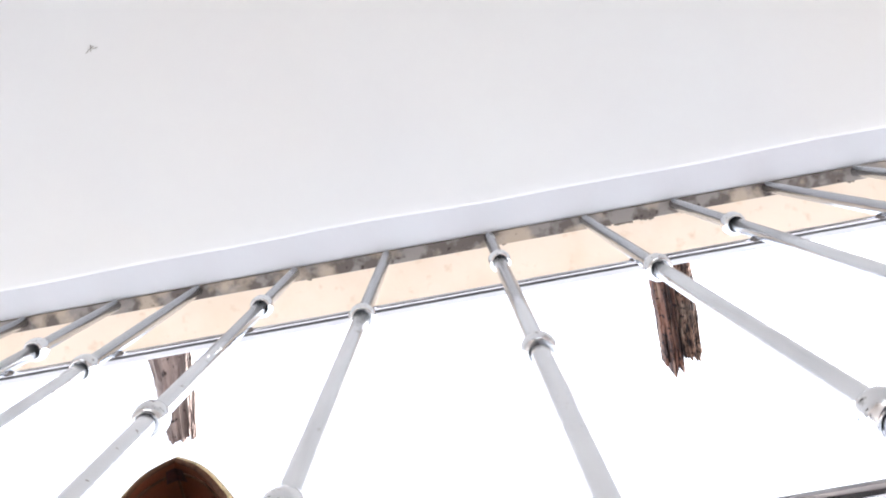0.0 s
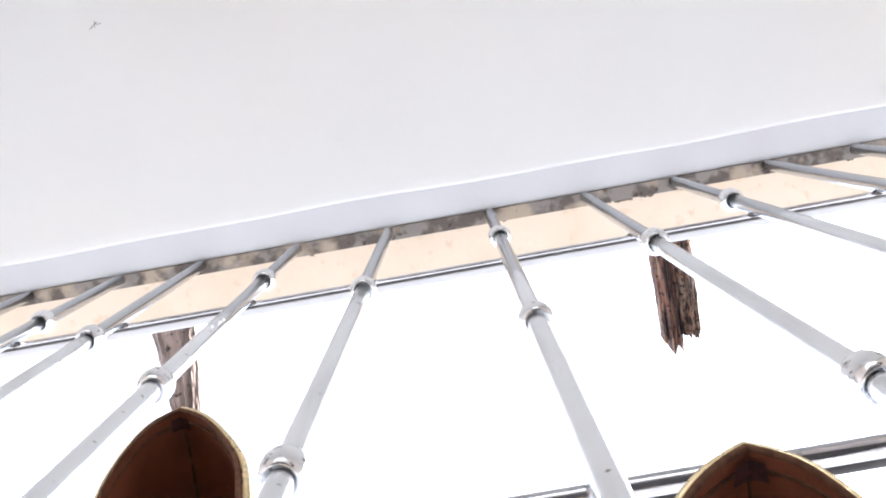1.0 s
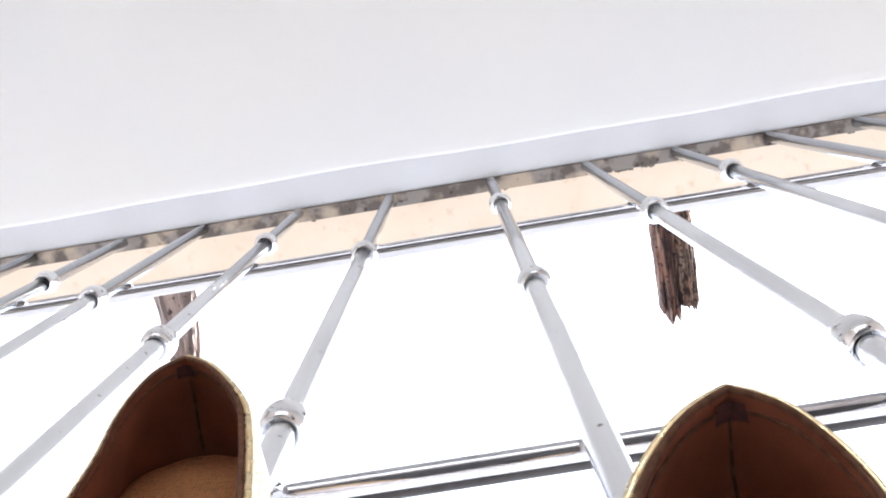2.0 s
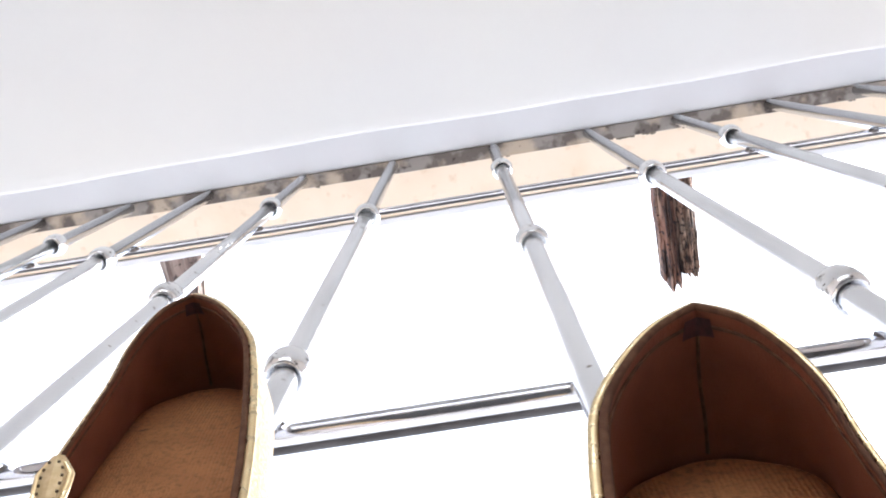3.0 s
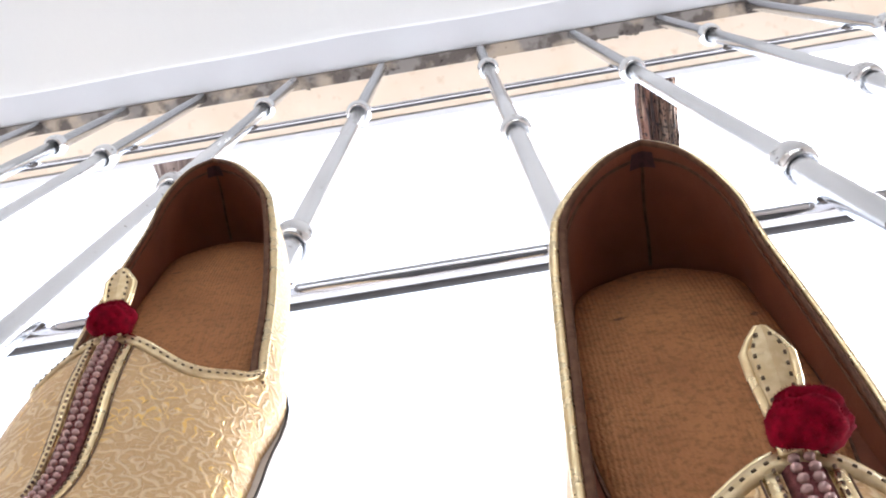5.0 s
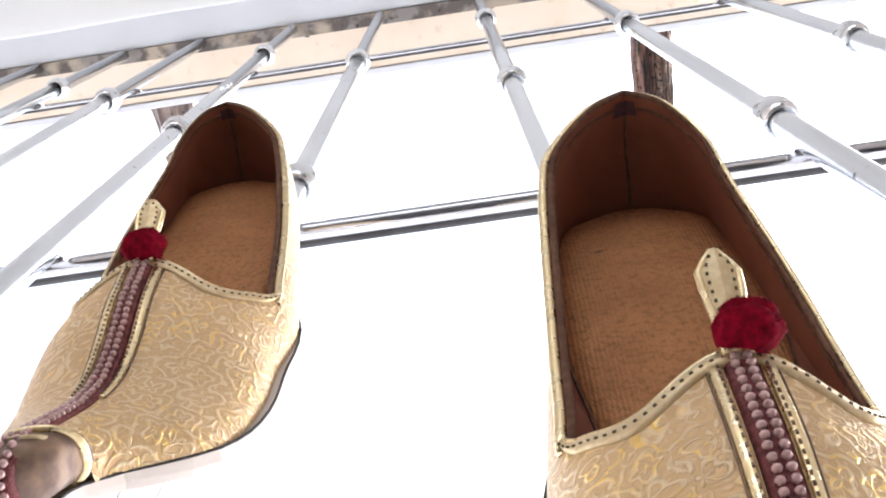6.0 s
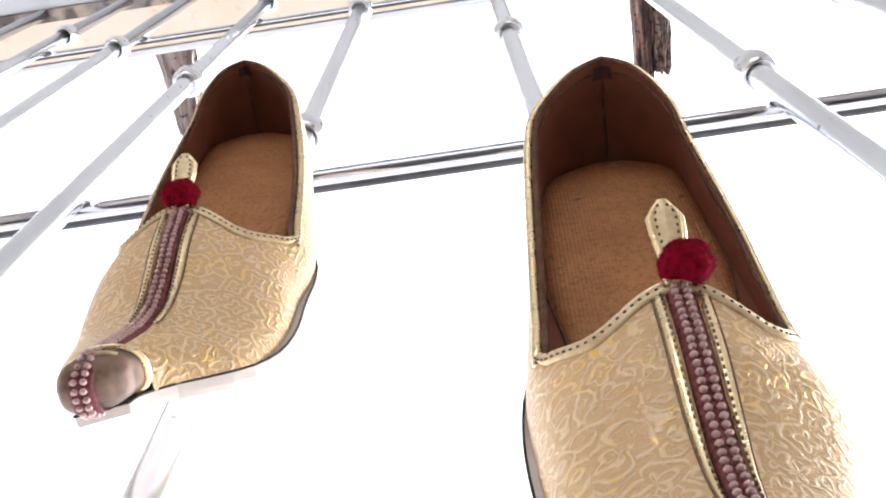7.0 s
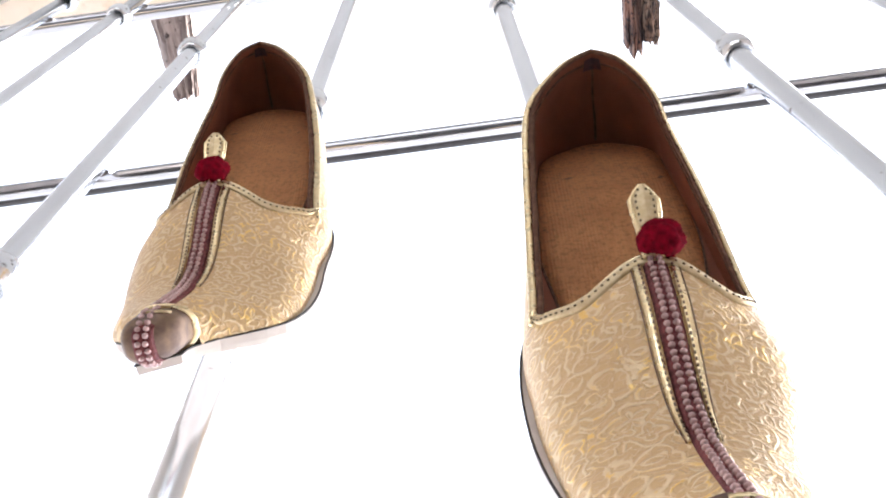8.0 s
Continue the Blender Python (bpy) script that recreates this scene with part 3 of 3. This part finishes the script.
def build_shoe(label, m, seed, skew=0.0, sway=0.0, bend=0.0, rise=0.0, pinch=(0.0, 0.0), drop=(0.0, 0.0), twist=0.0, stretch=1.0, taper=0.0):
    r = random.Random(seed)
    shoe = tagged(new("shoe"), label, "shoe", group="pair of shoes")
    shoe.matrix_basis = m

    def turn_in(p):
        """The toe swings to the outer side, lifts and twists."""
        t = min(1.3, max(0.0, (p.y - 0.205) / 0.050))
        q = min(1.0, max(0.0, (p.y - 0.240) / 0.020))
        return Vector((bend * t * t, twist * p.x * q * q + (stretch - 1) * max(0.0, p.y - 0.172), rise * t * t))

    # vamp, from the throat to the toe's neck
    NECK = 0.2540
    nphi = 56
    phis = [math.pi * j / nphi for j in range(nphi + 1)]
    rows = []
    for i in range(41):
        t = i / 40
        rows.append([angle_point(throat_u(p) + (NECK + 0.0035 - throat_u(p)) * t, p) for p in phis])
    part("vamp", mesh_of("vamp", *grid(rows), M_BROCADE), shoe, "embossed cream and gold brocade vamp")
    inner = [[angle_point(throat_u(p) + (0.215 - throat_u(p)) * i / 12, p, 0.0026) for p in phis] for i in range(13)]
    part("vamp_lining", mesh_of("vamp_lining", *grid(inner), M_LINING_SHADED), shoe)

    # toe tip: a full rounded nose that swells out of the neck and turns up
    def nose_ring(u, k=1.0, out=0.0):
        a, lo, hi = half_width(u), curve_at(SOLE_TOP, u), curve_at(CREST, u)
        mid, h = (lo + hi) / 2, (hi - lo) / 2
        pts = []
        for j in range(40):
            p = 2 * math.pi * j / 40
            c, q = math.cos(p), math.sin(p)
            pts.append(Vector((k * 0.94 * a * math.copysign(abs(c) ** 0.75, c), u + out, mid + k * h * math.copysign(abs(q) ** 0.75, q))))
        return pts
    rows = [nose_ring(NECK + (LENGTH - NECK) * i / 10) for i in range(11)]
    for k, out in ((0.97, 0.0012), (0.92, 0.0024), (0.84, 0.0036), (0.72, 0.0048), (0.55, 0.0059), (0.35, 0.0066), (0.15, 0.0069), (0.01, 0.0070)):
        rows.append(nose_ring(LENGTH, k, out))
    tip = part("toe_tip", mesh_of("toe_tip", *grid(rows, closed=True), M_TOE), shoe, "dull bronze upturned toe tip")
    ring = nose_ring(NECK + 0.0042, 1.05)
    ring = ring[8:30]
    strip = nose_ring(NECK + 0.0100, 1.03)[10:15]
    part("toe_strip", mesh_of("toe_strip", *tube(strip, 0.0011, 6, squash=0.5), M_PALE), tip, "short stitched gold strip")
    part("toe_band", mesh_of("toe_band", *tube([p + Vector((0, 0, 0.0002)) for p in ring], 0.0010, 8), M_GOLD), tip, "narrow gold band")

    # quarters and heel counter
    ns = 96
    ss = [-1 + 2 * j / ns for j in range(ns + 1)]
    outer = [[wall_point(s, i / 12) for s in ss] for i in range(13)]
    part("quarter", mesh_of("quarter", *grid(outer), M_BROCADE), shoe, "brocade quarters round the heel")
    # Heel shade is put into this lining's colour.
    lin = [[wall_point(s, max(0.02, i / 12), 0.0024) for s in ss] for i in range(13)]
    counter = part("heel_lining", mesh_of("heel_lining", *grid(lin), M_LINING_SHADED), shoe, "tan lining of the heel, coloured darker for its shade")
    seam = [wall_point(0.0, 0.08 + 0.80 * i / 12, 0.0026) + Vector((0.0002 * math.sin(i * 0.7 + seed), 0, 0)) for i in range(13)]
    part("seam", mesh_of("seam", *tube(seam, 0.0005, 5), M_TRIM), counter, "dark centre seam")
    tab_rows = []
    for i in range(7):
        f = 0.835 + 0.12 * i / 6
        tab_rows.append([wall_point(s, f, 0.0039) for s in (-0.12, -0.09, -0.06, -0.03, 0.0, 0.03, 0.06, 0.09, 0.12)])
    part("heel_label", mesh_of("heel_label", *grid(tab_rows), M_PATCH), counter, "small dark maroon stitched label")

    # rim: gold edge with a brown binding and stitches inside
    rim = [wall_point(s, 0.997, -0.0003) for s in ss]
    part("topline", mesh_of("topline", *tube(rim, 0.0012, 8), M_GOLD), shoe, "gold edging round the opening")
    bind = [wall_point(s, 1.0, 0.0017) + Vector((0, 0, 0.0003)) for s in ss]
    part("binding", mesh_of("binding", *tube(bind, 0.0010, 6), M_TRIM), shoe, "dark brown inner binding")
    inner_line = [wall_point(s, 0.895, 0.0027) for s in ss if abs(s) > 0.03]
    for line in (inner_line[:len(inner_line) // 2], inner_line[len(inner_line) // 2:]):
        part("seam", mesh_of("seam", *tube(line, 0.0005, 5), M_TRIM), counter, "dark seam under the rim")
    lower = [(wall_point(s, 0.93), (wall_point(s, 0.93) - wall_point(s, 0.93, 0.01)).normalized()) for s in ss]
    dashes(lower, (0.0006, 0.0003), shoe, "outer rim stitches", 0.0030, 0.0001, M_TOE)

    # throat band with a double row of stitches
    pts, s1 = [], []
    for j in range(71):
        p = PHI0 + (math.pi - 2 * PHI0) * j / 70
        u = throat_u(p)
        a, b = angle_point(u - 0.0004, p), angle_point(u + 0.0044, p)
        c = math.cos(p)
        n = vamp_normal(u + 0.003, math.copysign(half_width(u) * abs(c) ** 0.85, c) * 0.985)
        pts.append((a, b, n))
        s1.append((a * 0.5 + b * 0.5, n))
    band = part("throat_band", mesh_of("throat_band", *ribbon(pts), M_PALE), shoe, "pale gold stitched band across the throat")
    dashes(s1, (0.00048, 0.00030), band, "dark stitches", 0.0023, 0.0011)
    edge = [angle_point(throat_u(PHI0 + (math.pi - 2 * PHI0) * j / 70) - 0.0004, PHI0 + (math.pi - 2 * PHI0) * j / 70) for j in range(71)]
    part("throat_edge", mesh_of("throat_edge", *tube(edge, 0.0008, 6), M_GOLD), shoe)

    # beaded braid down the middle between two gold ribbons
    us = [0.163 + (LENGTH - 0.163) * i / 50 for i in range(51)]
    braid_rows = []
    for u in us:
        w = 0.0036 - 0.0006 * max(0, (u - 0.21) / 0.052)
        braid_rows.append((vamp_point(u, -w), vamp_point(u, w), vamp_normal(u, 0.0)))
    top = vamp_point(LENGTH, 0)
    nose_mid, nose_h = (top.z + curve_at(SOLE_TOP, LENGTH)) / 2, (top.z - curve_at(SOLE_TOP, LENGTH)) / 2
    for k in range(1, 8):
        z = top.z - 0.0004 - 0.0172 * k / 7
        rho = abs(z - nose_mid) / nose_h
        y = LENGTH + 0.0070 * max(0.0, 1 - rho ** 3.0) ** 0.8 + 0.0009
        braid_rows.append((Vector((-0.003, y, z)), Vector((0.003, y, z)), Vector((0, 1, 0))))
    braid = part("braid", mesh_of("braid", *ribbon(braid_rows, 0.0008), M_MAROON), shoe, "maroon braid sewn with mauve pearls")
    mids = [((a + b) / 2 + n * 0.0012, n, (b - a).normalized()) for a, b, n in braid_rows]
    left = 0.001
    mids = [(p + turn_in(p), n, sd) for p, n, sd in mids]
    for (p, n, sd), (q, n2, _) in zip(mids, mids[1:]):
        d = (q - p).length
        while left < d:
            c = p.lerp(q, left / d)
            for k in (-1, 1):
                part("bead", BEAD_ME, braid, m=Matrix.Translation(c + sd * k * 0.00128 + Vector((r.uniform(-1, 1), r.uniform(-1, 1), 0)) * 0.00015) @ Matrix.Diagonal((1, 1, 1, 1)))
            left += 0.0027
        left -= d
    for k in (-1, 1):
        rows2, st = [], []
        for i in range(36):
            u = 0.166 + (0.228 - 0.166) * i / 35
            w0 = 0.0038 - 0.0004 * max(0, (u - 0.20) / 0.03)
            w1 = w0 + 0.0028 * (1 - 0.7 * (i / 35) ** 3)
            n = vamp_normal(u, k * (w0 + w1) / 2)
            a, b = vamp_point(u, k * w0), vamp_point(u, k * w1)
            if k > 0:
                a, b = b, a
            rows2.append((b, a, n))
            st.append((vamp_point(u, k * (w0 * 0.72 + w1 * 0.28)), n))
        g = part("ribbon", mesh_of("ribbon", *ribbon(rows2, 0.0010), M_GOLD), shoe, "shiny gold ribbon beside the braid")
        dashes(st, (0.0005, 0.0003), g, "dark stitches", 0.0021, 0.0012, M_TOE)
        edge = []
        for i in range(36):
            u = 0.166 + 0.062 * i / 35
            w0 = 0.0038 - 0.0004 * max(0, (u - 0.20) / 0.03)
            edge.append(vamp_point(u, k * (w0 + 0.0003 + 0.0028 * (1 - 0.7 * (i / 35) ** 3)), 0.0003))
        part("cord", mesh_of("cord", *tube(edge, 0.00022, 5), M_TOE), g, "bronze cord")

    # tongue tab behind the pompom
    base = vamp_point(0.165, 0.0)
    shape = [(-0.001, 0.0024), (-0.004, 0.0026), (-0.009, 0.0030), (-0.0150, 0.0039), (-0.0192, 0.0041), (-0.0217, 0.0024), (-0.0235, 0.0008)]
    rows3 = []
    for dy, w in shape:
        lift = 0.0012 + 0.62 * max(0.0, -dy)
        rows3.append((Vector((-w, base.y + dy, base.z + lift)), Vector((w, base.y + dy, base.z + lift)), Vector((0, 0.53, 0.85)).normalized()))
    tongue = part("tongue", mesh_of("tongue", *ribbon(rows3, 0.0011), M_PALE, False), shoe, "pale gold pointed pull tab with pricked border")
    per = [(a * 0.82 + b * 0.18, n) for a, b, n in rows3[1:6]] + [((a + b) / 2, n) for a, b, n in rows3[5:6]] + [(a * 0.18 + b * 0.82, n) for a, b, n in rows3[5:0:-1]]
    dashes(per, (0.00038, 0.00032), tongue, "dark pricked stitches", 0.0024, 0.0013)
    border = [a for a, b, n in rows3] + [b for a, b, n in rows3[::-1]]
    part("piping", mesh_of("piping", *tube(border, 0.0009, 6), M_GOLD), tongue, "gold piping")

    # woollen pompom
    centre = vamp_point(0.163, 0.0) + Vector((sway, -0.0035, 0.0050))
    bm = bmesh.new()
    bmesh.ops.create_icosphere(bm, subdivisions=4, radius=1)
    for v in bm.verts:
        d = v.co.copy()
        k = 1 + 0.16 * noise.noise(d * 1.9 + Vector((seed, 0, 0))) + 0.07 * noise.noise(d * 6) + 0.035 * noise.noise(d * 16) - 0.20 * math.exp(-((d.y * 0.8 + d.x * 0.3) ** 2) * 22) * max(0, d.z)
        v.co = Vector((d.x * 0.0069, d.y * 0.0065, d.z * 0.0060)) * k
    me = bpy.data.meshes.new("pompom")
    bm.to_mesh(me)
    bm.free()
    me.materials.append(M_POM)
    me.polygons.foreach_set("use_smooth", [True] * len(me.polygons))
    pom = part("pompom", me, shoe, "crimson woollen pompom", Matrix.Translation(centre))
    fv, ff = [], []
    for _ in range(2600):
        d = Vector((r.gauss(0, 1), r.gauss(0, 1), r.gauss(0, 1))).normalized()
        k = 1 + 0.13 * noise.noise(d * 1.7 + Vector((seed, 0, 0))) - 0.20 * math.exp(-((d.y * 0.8 + d.x * 0.3) ** 2) * 22) * max(0, d.z)
        p = Vector((d.x * 0.0067, d.y * 0.0064, d.z * 0.0059)) * k
        o = (d + Vector((r.gauss(0, 1), r.gauss(0, 1), r.gauss(0, 1))) * 0.45).normalized() * r.uniform(0.0004, 0.0010)
        s = d.orthogonal().normalized() * 0.00012
        i = len(fv)
        fv += [p - s, p + s, p + o]
        ff.append((i, i + 1, i + 2))
    part("nap", mesh_of("nap", fv, ff, M_POM, False), pom, "loose wool fibres")

    # insole with a turned-in lining edge
    nu = 60
    rows4 = []
    for i in range(nu + 1):
        u = 0.0012 + (0.228 - 0.0012) * (i / nu) ** 1.5
        w = max(0.0008, half_width(u) - 0.0004)
        z = curve_at(SOLE_TOP, u) + 0.0006
        rows4.append([Vector((w * (j / 6 - 1), u, z + 0.0007 * abs(j / 6 - 1) ** 6)) for j in range(13)])
    part("footbed", mesh_of("footbed", *grid(rows4), M_LINING_SHADED), shoe)
    v, f = [], []
    rim_pts = []
    heel0, toe0 = 0.0045, 0.226
    for i in range(81):
        t = i / 80
        u = heel0 + (toe0 - heel0) * (0.5 - 0.5 * math.cos(math.pi * t))
        w = max(0.0005, half_width(u) - 0.0022 - 0.0095 * math.exp(-((u - 0.142) / 0.036) ** 2))
        k = (u - heel0) / 0.012
        if k < 1:
            w *= max(0.0, 1 - (1 - k) ** 2) ** 0.3
        rim_pts.append((u, max(w, 0.0003)))
    rows5 = []
    for u, w in rim_pts:
        z = curve_at(SOLE_TOP, u) + 0.0006
        prof = [(-1.0, 0.0), (-0.992, 0.0013)] + [(j / 5 - 1, 0.0020) for j in range(1, 10)] + [(0.992, 0.0013), (1.0, 0.0)]
        rows5.append([Vector((w * a, u, z + h)) for a, h in prof])
    ins = part("insole", mesh_of("insole", *grid(rows5), M_INSOLE), shoe, "tan ribbed insole with small stains")
    for k in (-1, 1):
        line = [Vector((k * (w + 0.0004), u, curve_at(SOLE_TOP, u) + 0.0012)) for u, w in rim_pts]
        part("seam", mesh_of("seam", *tube(line, 0.0005, 5), M_TRIM), ins, "dark insole seam")

    # sole: pale leather with a dark edge line
    ring_u = []
    for i in range(49):
        ring_u.append(0.004 + (0.266 - 0.004) * (0.5 - 0.5 * math.cos(math.pi * i / 48)))
    left_edge = [(u, max(0.0008, half_width(u) - 0.0035 + 0.0034 * min(1.0, max(0.0, (u - 0.13) / 0.05)))) for u in ring_u]
    left_edge = [(u, max(w * (1 - 0.3 * min(1.0, max(0.0, (u - 0.246) / 0.01))), 0.0180 - 0.48 * (u - 0.238) if u > 0.238 else 0.0)) for u, w in left_edge]
    tread = [0.0024 * (1 if skew > 0 else -1) * min(1.0, max(0.0, (u - 0.10) / 0.05)) * min(1.0, max(0.0, (0.240 - u) / 0.03)) for u in ring_u]
    prof_rows = []
    for (u, w), tx in zip(left_edge, tread):
        top_z, t = curve_at(SOLE_TOP, u), 0.0098 - 0.0062 * max(0.0, (u - 0.20) / 0.068)
        cx = [(-1.0, top_z - 0.0002), (-1.0, top_z - t * 0.6), (-0.96, top_z - t), (0.0, top_z - t - 0.0), (0.96, top_z - t), (1.0, top_z - t * 0.6), (1.0, top_z - 0.0002), (0.0, top_z - 0.0003)]
        prof_rows.append([Vector((tx + w * a, u, z)) for a, z in cx])
    v, f = grid(prof_rows, closed=True)
    f.append(tuple(range(8)))
    f.append(tuple(range(len(v) - 8, len(v)))[::-1])
    part("outsole", mesh_of("outsole", v, f, M_SOLE, False), shoe, "pale leather outsole")
    hb = []
    for i in range(25):
        u = 0.006 + 0.050 * (0.5 - 0.5 * math.cos(math.pi * i / 24))
        w = max(0.001, half_width(u) - 0.0035)
        t = curve_at(SOLE_TOP, u) - 0.0094
        hb.append([Vector((w * a, u, z)) for a, z in ((-1, t), (-0.97, 0.0006), (-0.93, 0.0), (0.93, 0.0), (0.97, 0.0006), (1, t))])
    v, f = grid(hb, closed=True)
    f.append(tuple(range(6)))
    f.append(tuple(range(len(v) - 6, len(v)))[::-1])
    part("heel", mesh_of("heel", v, f, M_SOLE, False), shoe, "low stacked leather heel")
    edge_x = list(zip(left_edge, tread))
    welt = [Vector((tx - w - 0.0002, u, curve_at(SOLE_TOP, u) + 0.0002)) for (u, w), tx in edge_x] + [Vector((tx + w + 0.0002, u, curve_at(SOLE_TOP, u) + 0.0002)) for (u, w), tx in edge_x[::-1]]
    part("welt", mesh_of("welt", *tube(welt, 0.00045, 6), M_WELT), shoe, "thin dark line round the sole")
    # the sides swing outward from the middle line, as a left and a right shoe do
    for ob in shoe.children_recursive:
        if ob.data is not BEAD_ME and ob.name.split(".")[0] not in ("pompom", "nap"):
            for v in ob.data.vertices:
                k = min(1.0, max(0.0, v.co.y / 0.06))
                g = min(1.0, max(0.0, (v.co.y - 0.155) / 0.025))
                v.co.x += skew * (1 - 0.75 * g) * min(1.0, (v.co.x / 0.034) ** 2) * k * k * (3 - 2 * k)
                side = 0 if v.co.x > 0 else 1
                above = min(1.0, max(0.0, (v.co.z - 0.02) / 0.02))
                if v.co.y < 0.11:
                    v.co.x *= 1 - pinch[side] * math.sin(math.pi * (max(0.0, v.co.y) / 0.11) ** 0.5) * min(1.0, max(0.0, (v.co.z - 0.03) / 0.03))
                if side and taper:
                    t = min(1.0, max(0.0, (v.co.y - 0.175) / 0.05))
                    v.co.x *= 1 - taper * t * t * (3 - 2 * t)
                v.co.z -= drop[side] * above * min(1.0, max(0.0, v.co.y / 0.10)) * min(1.0, abs(v.co.x) / 0.02)
                v.co += turn_in(v.co)
    return shoe


def hang(x, y, z, tilt, lean, turn, size):
    """A shoe hung heel up with its sole against the bars."""
    stand = Matrix(((-1, 0, 0, 0), (0, 0, -1, 0), (0, -1, 0, 0), (0, 0, 0, 1)))
    return pose(x, y, z, tilt, lean, turn) @ stand @ Matrix.Diagonal((*size, 1))


build_shoe("gold brocade slip-on shoe with upturned toe, hung higher on the grille", hang(-0.1165, 0.1783, 1.5126, -1.43, -0.82, 2.06, (1.060, 0.9955, 1.011)), 5, -0.0062, bend=0.0016, rise=0.000, stretch=1.03, taper=-0.10, pinch=(0.27, 0.057), drop=(0.0007, 0.0024), twist=0.4)
build_shoe("gold brocade slip-on shoe with upturned toe, hung lower on the grille", hang(0.0583, 0.1802, 1.3843, -0.19, 2.03, 0.54, (1.085, 0.908, 1.0865)), 9, 0.0032, -0.0025, bend=-0.0018, rise=0.001, stretch=1.17, taper=0.17, pinch=(-0.034, 0.185), drop=(0.0014, 0.0034), twist=-0.2)


# ---- small marks ----
def flake(name, pts, z, mat, label):
    """A thin irregular chip under the lintel."""
    top = [(x, y, z) for x, y in pts]
    bot = [(x, y, z - 0.0012) for x, y in pts]
    n = len(pts)
    f = [tuple(range(n)), tuple(range(n, 2 * n))[::-1]] + [(i, (i + 1) % n, n + (i + 1) % n, n + i) for i in range(n)]
    return tagged(new(name, mesh_of(name, top + bot, f, mat, False)), label, "paint chip")


rng = random.Random(11)
for x, w, d in ((0.262, 0.030, 0.004), (0.300, 0.022, 0.0035), (0.236, 0.012, 0.003), (0.362, 0.016, 0.003), (-0.245, 0.007, 0.003), (0.625, 0.012, 0.003), (0.070, 0.006, 0.003)):
    n = 9
    pts = [(x - w / 2 + w * i / n, 0.1885 + d * rng.uniform(0.3, 1.0)) for i in range(n + 1)]
    pts = [(x + w / 2, 0.1882), (x - w / 2, 0.1882)] + pts
    flake("paint_chip", pts, HEAD + 0.0004, M_CHIP, "dark chip where the peach paint has flaked")


def scuff(x, y, z):
    """A faint scratch in the ceiling paint: a few short strokes."""
    verts, faces = [], []
    for ax, ay, bx, by in ((0, 0, 0.010, -0.006), (0.004, 0.002, 0.006, -0.008), (0.008, -0.002, 0.016, -0.003), (-0.004, 0.003, 0.001, 0.0)):
        v, f = tube([(ax, ay, 0), ((ax + bx) / 2 + 0.0006, (ay + by) / 2, -0.0002), (bx, by, 0)], 0.0005, 5)
        k = len(verts)
        verts += v
        faces += [tuple(i + k for i in q) for q in f]
    ob = new("scuff_mark", mesh_of("scuff_mark", verts, faces, M_CHIP))
    ob.matrix_basis = pose(x, y, z)
    return tagged(ob, "small grey scratch mark on the white ceiling", "scratch")


scuff(-0.508, -0.222, HEAD - 0.0101)
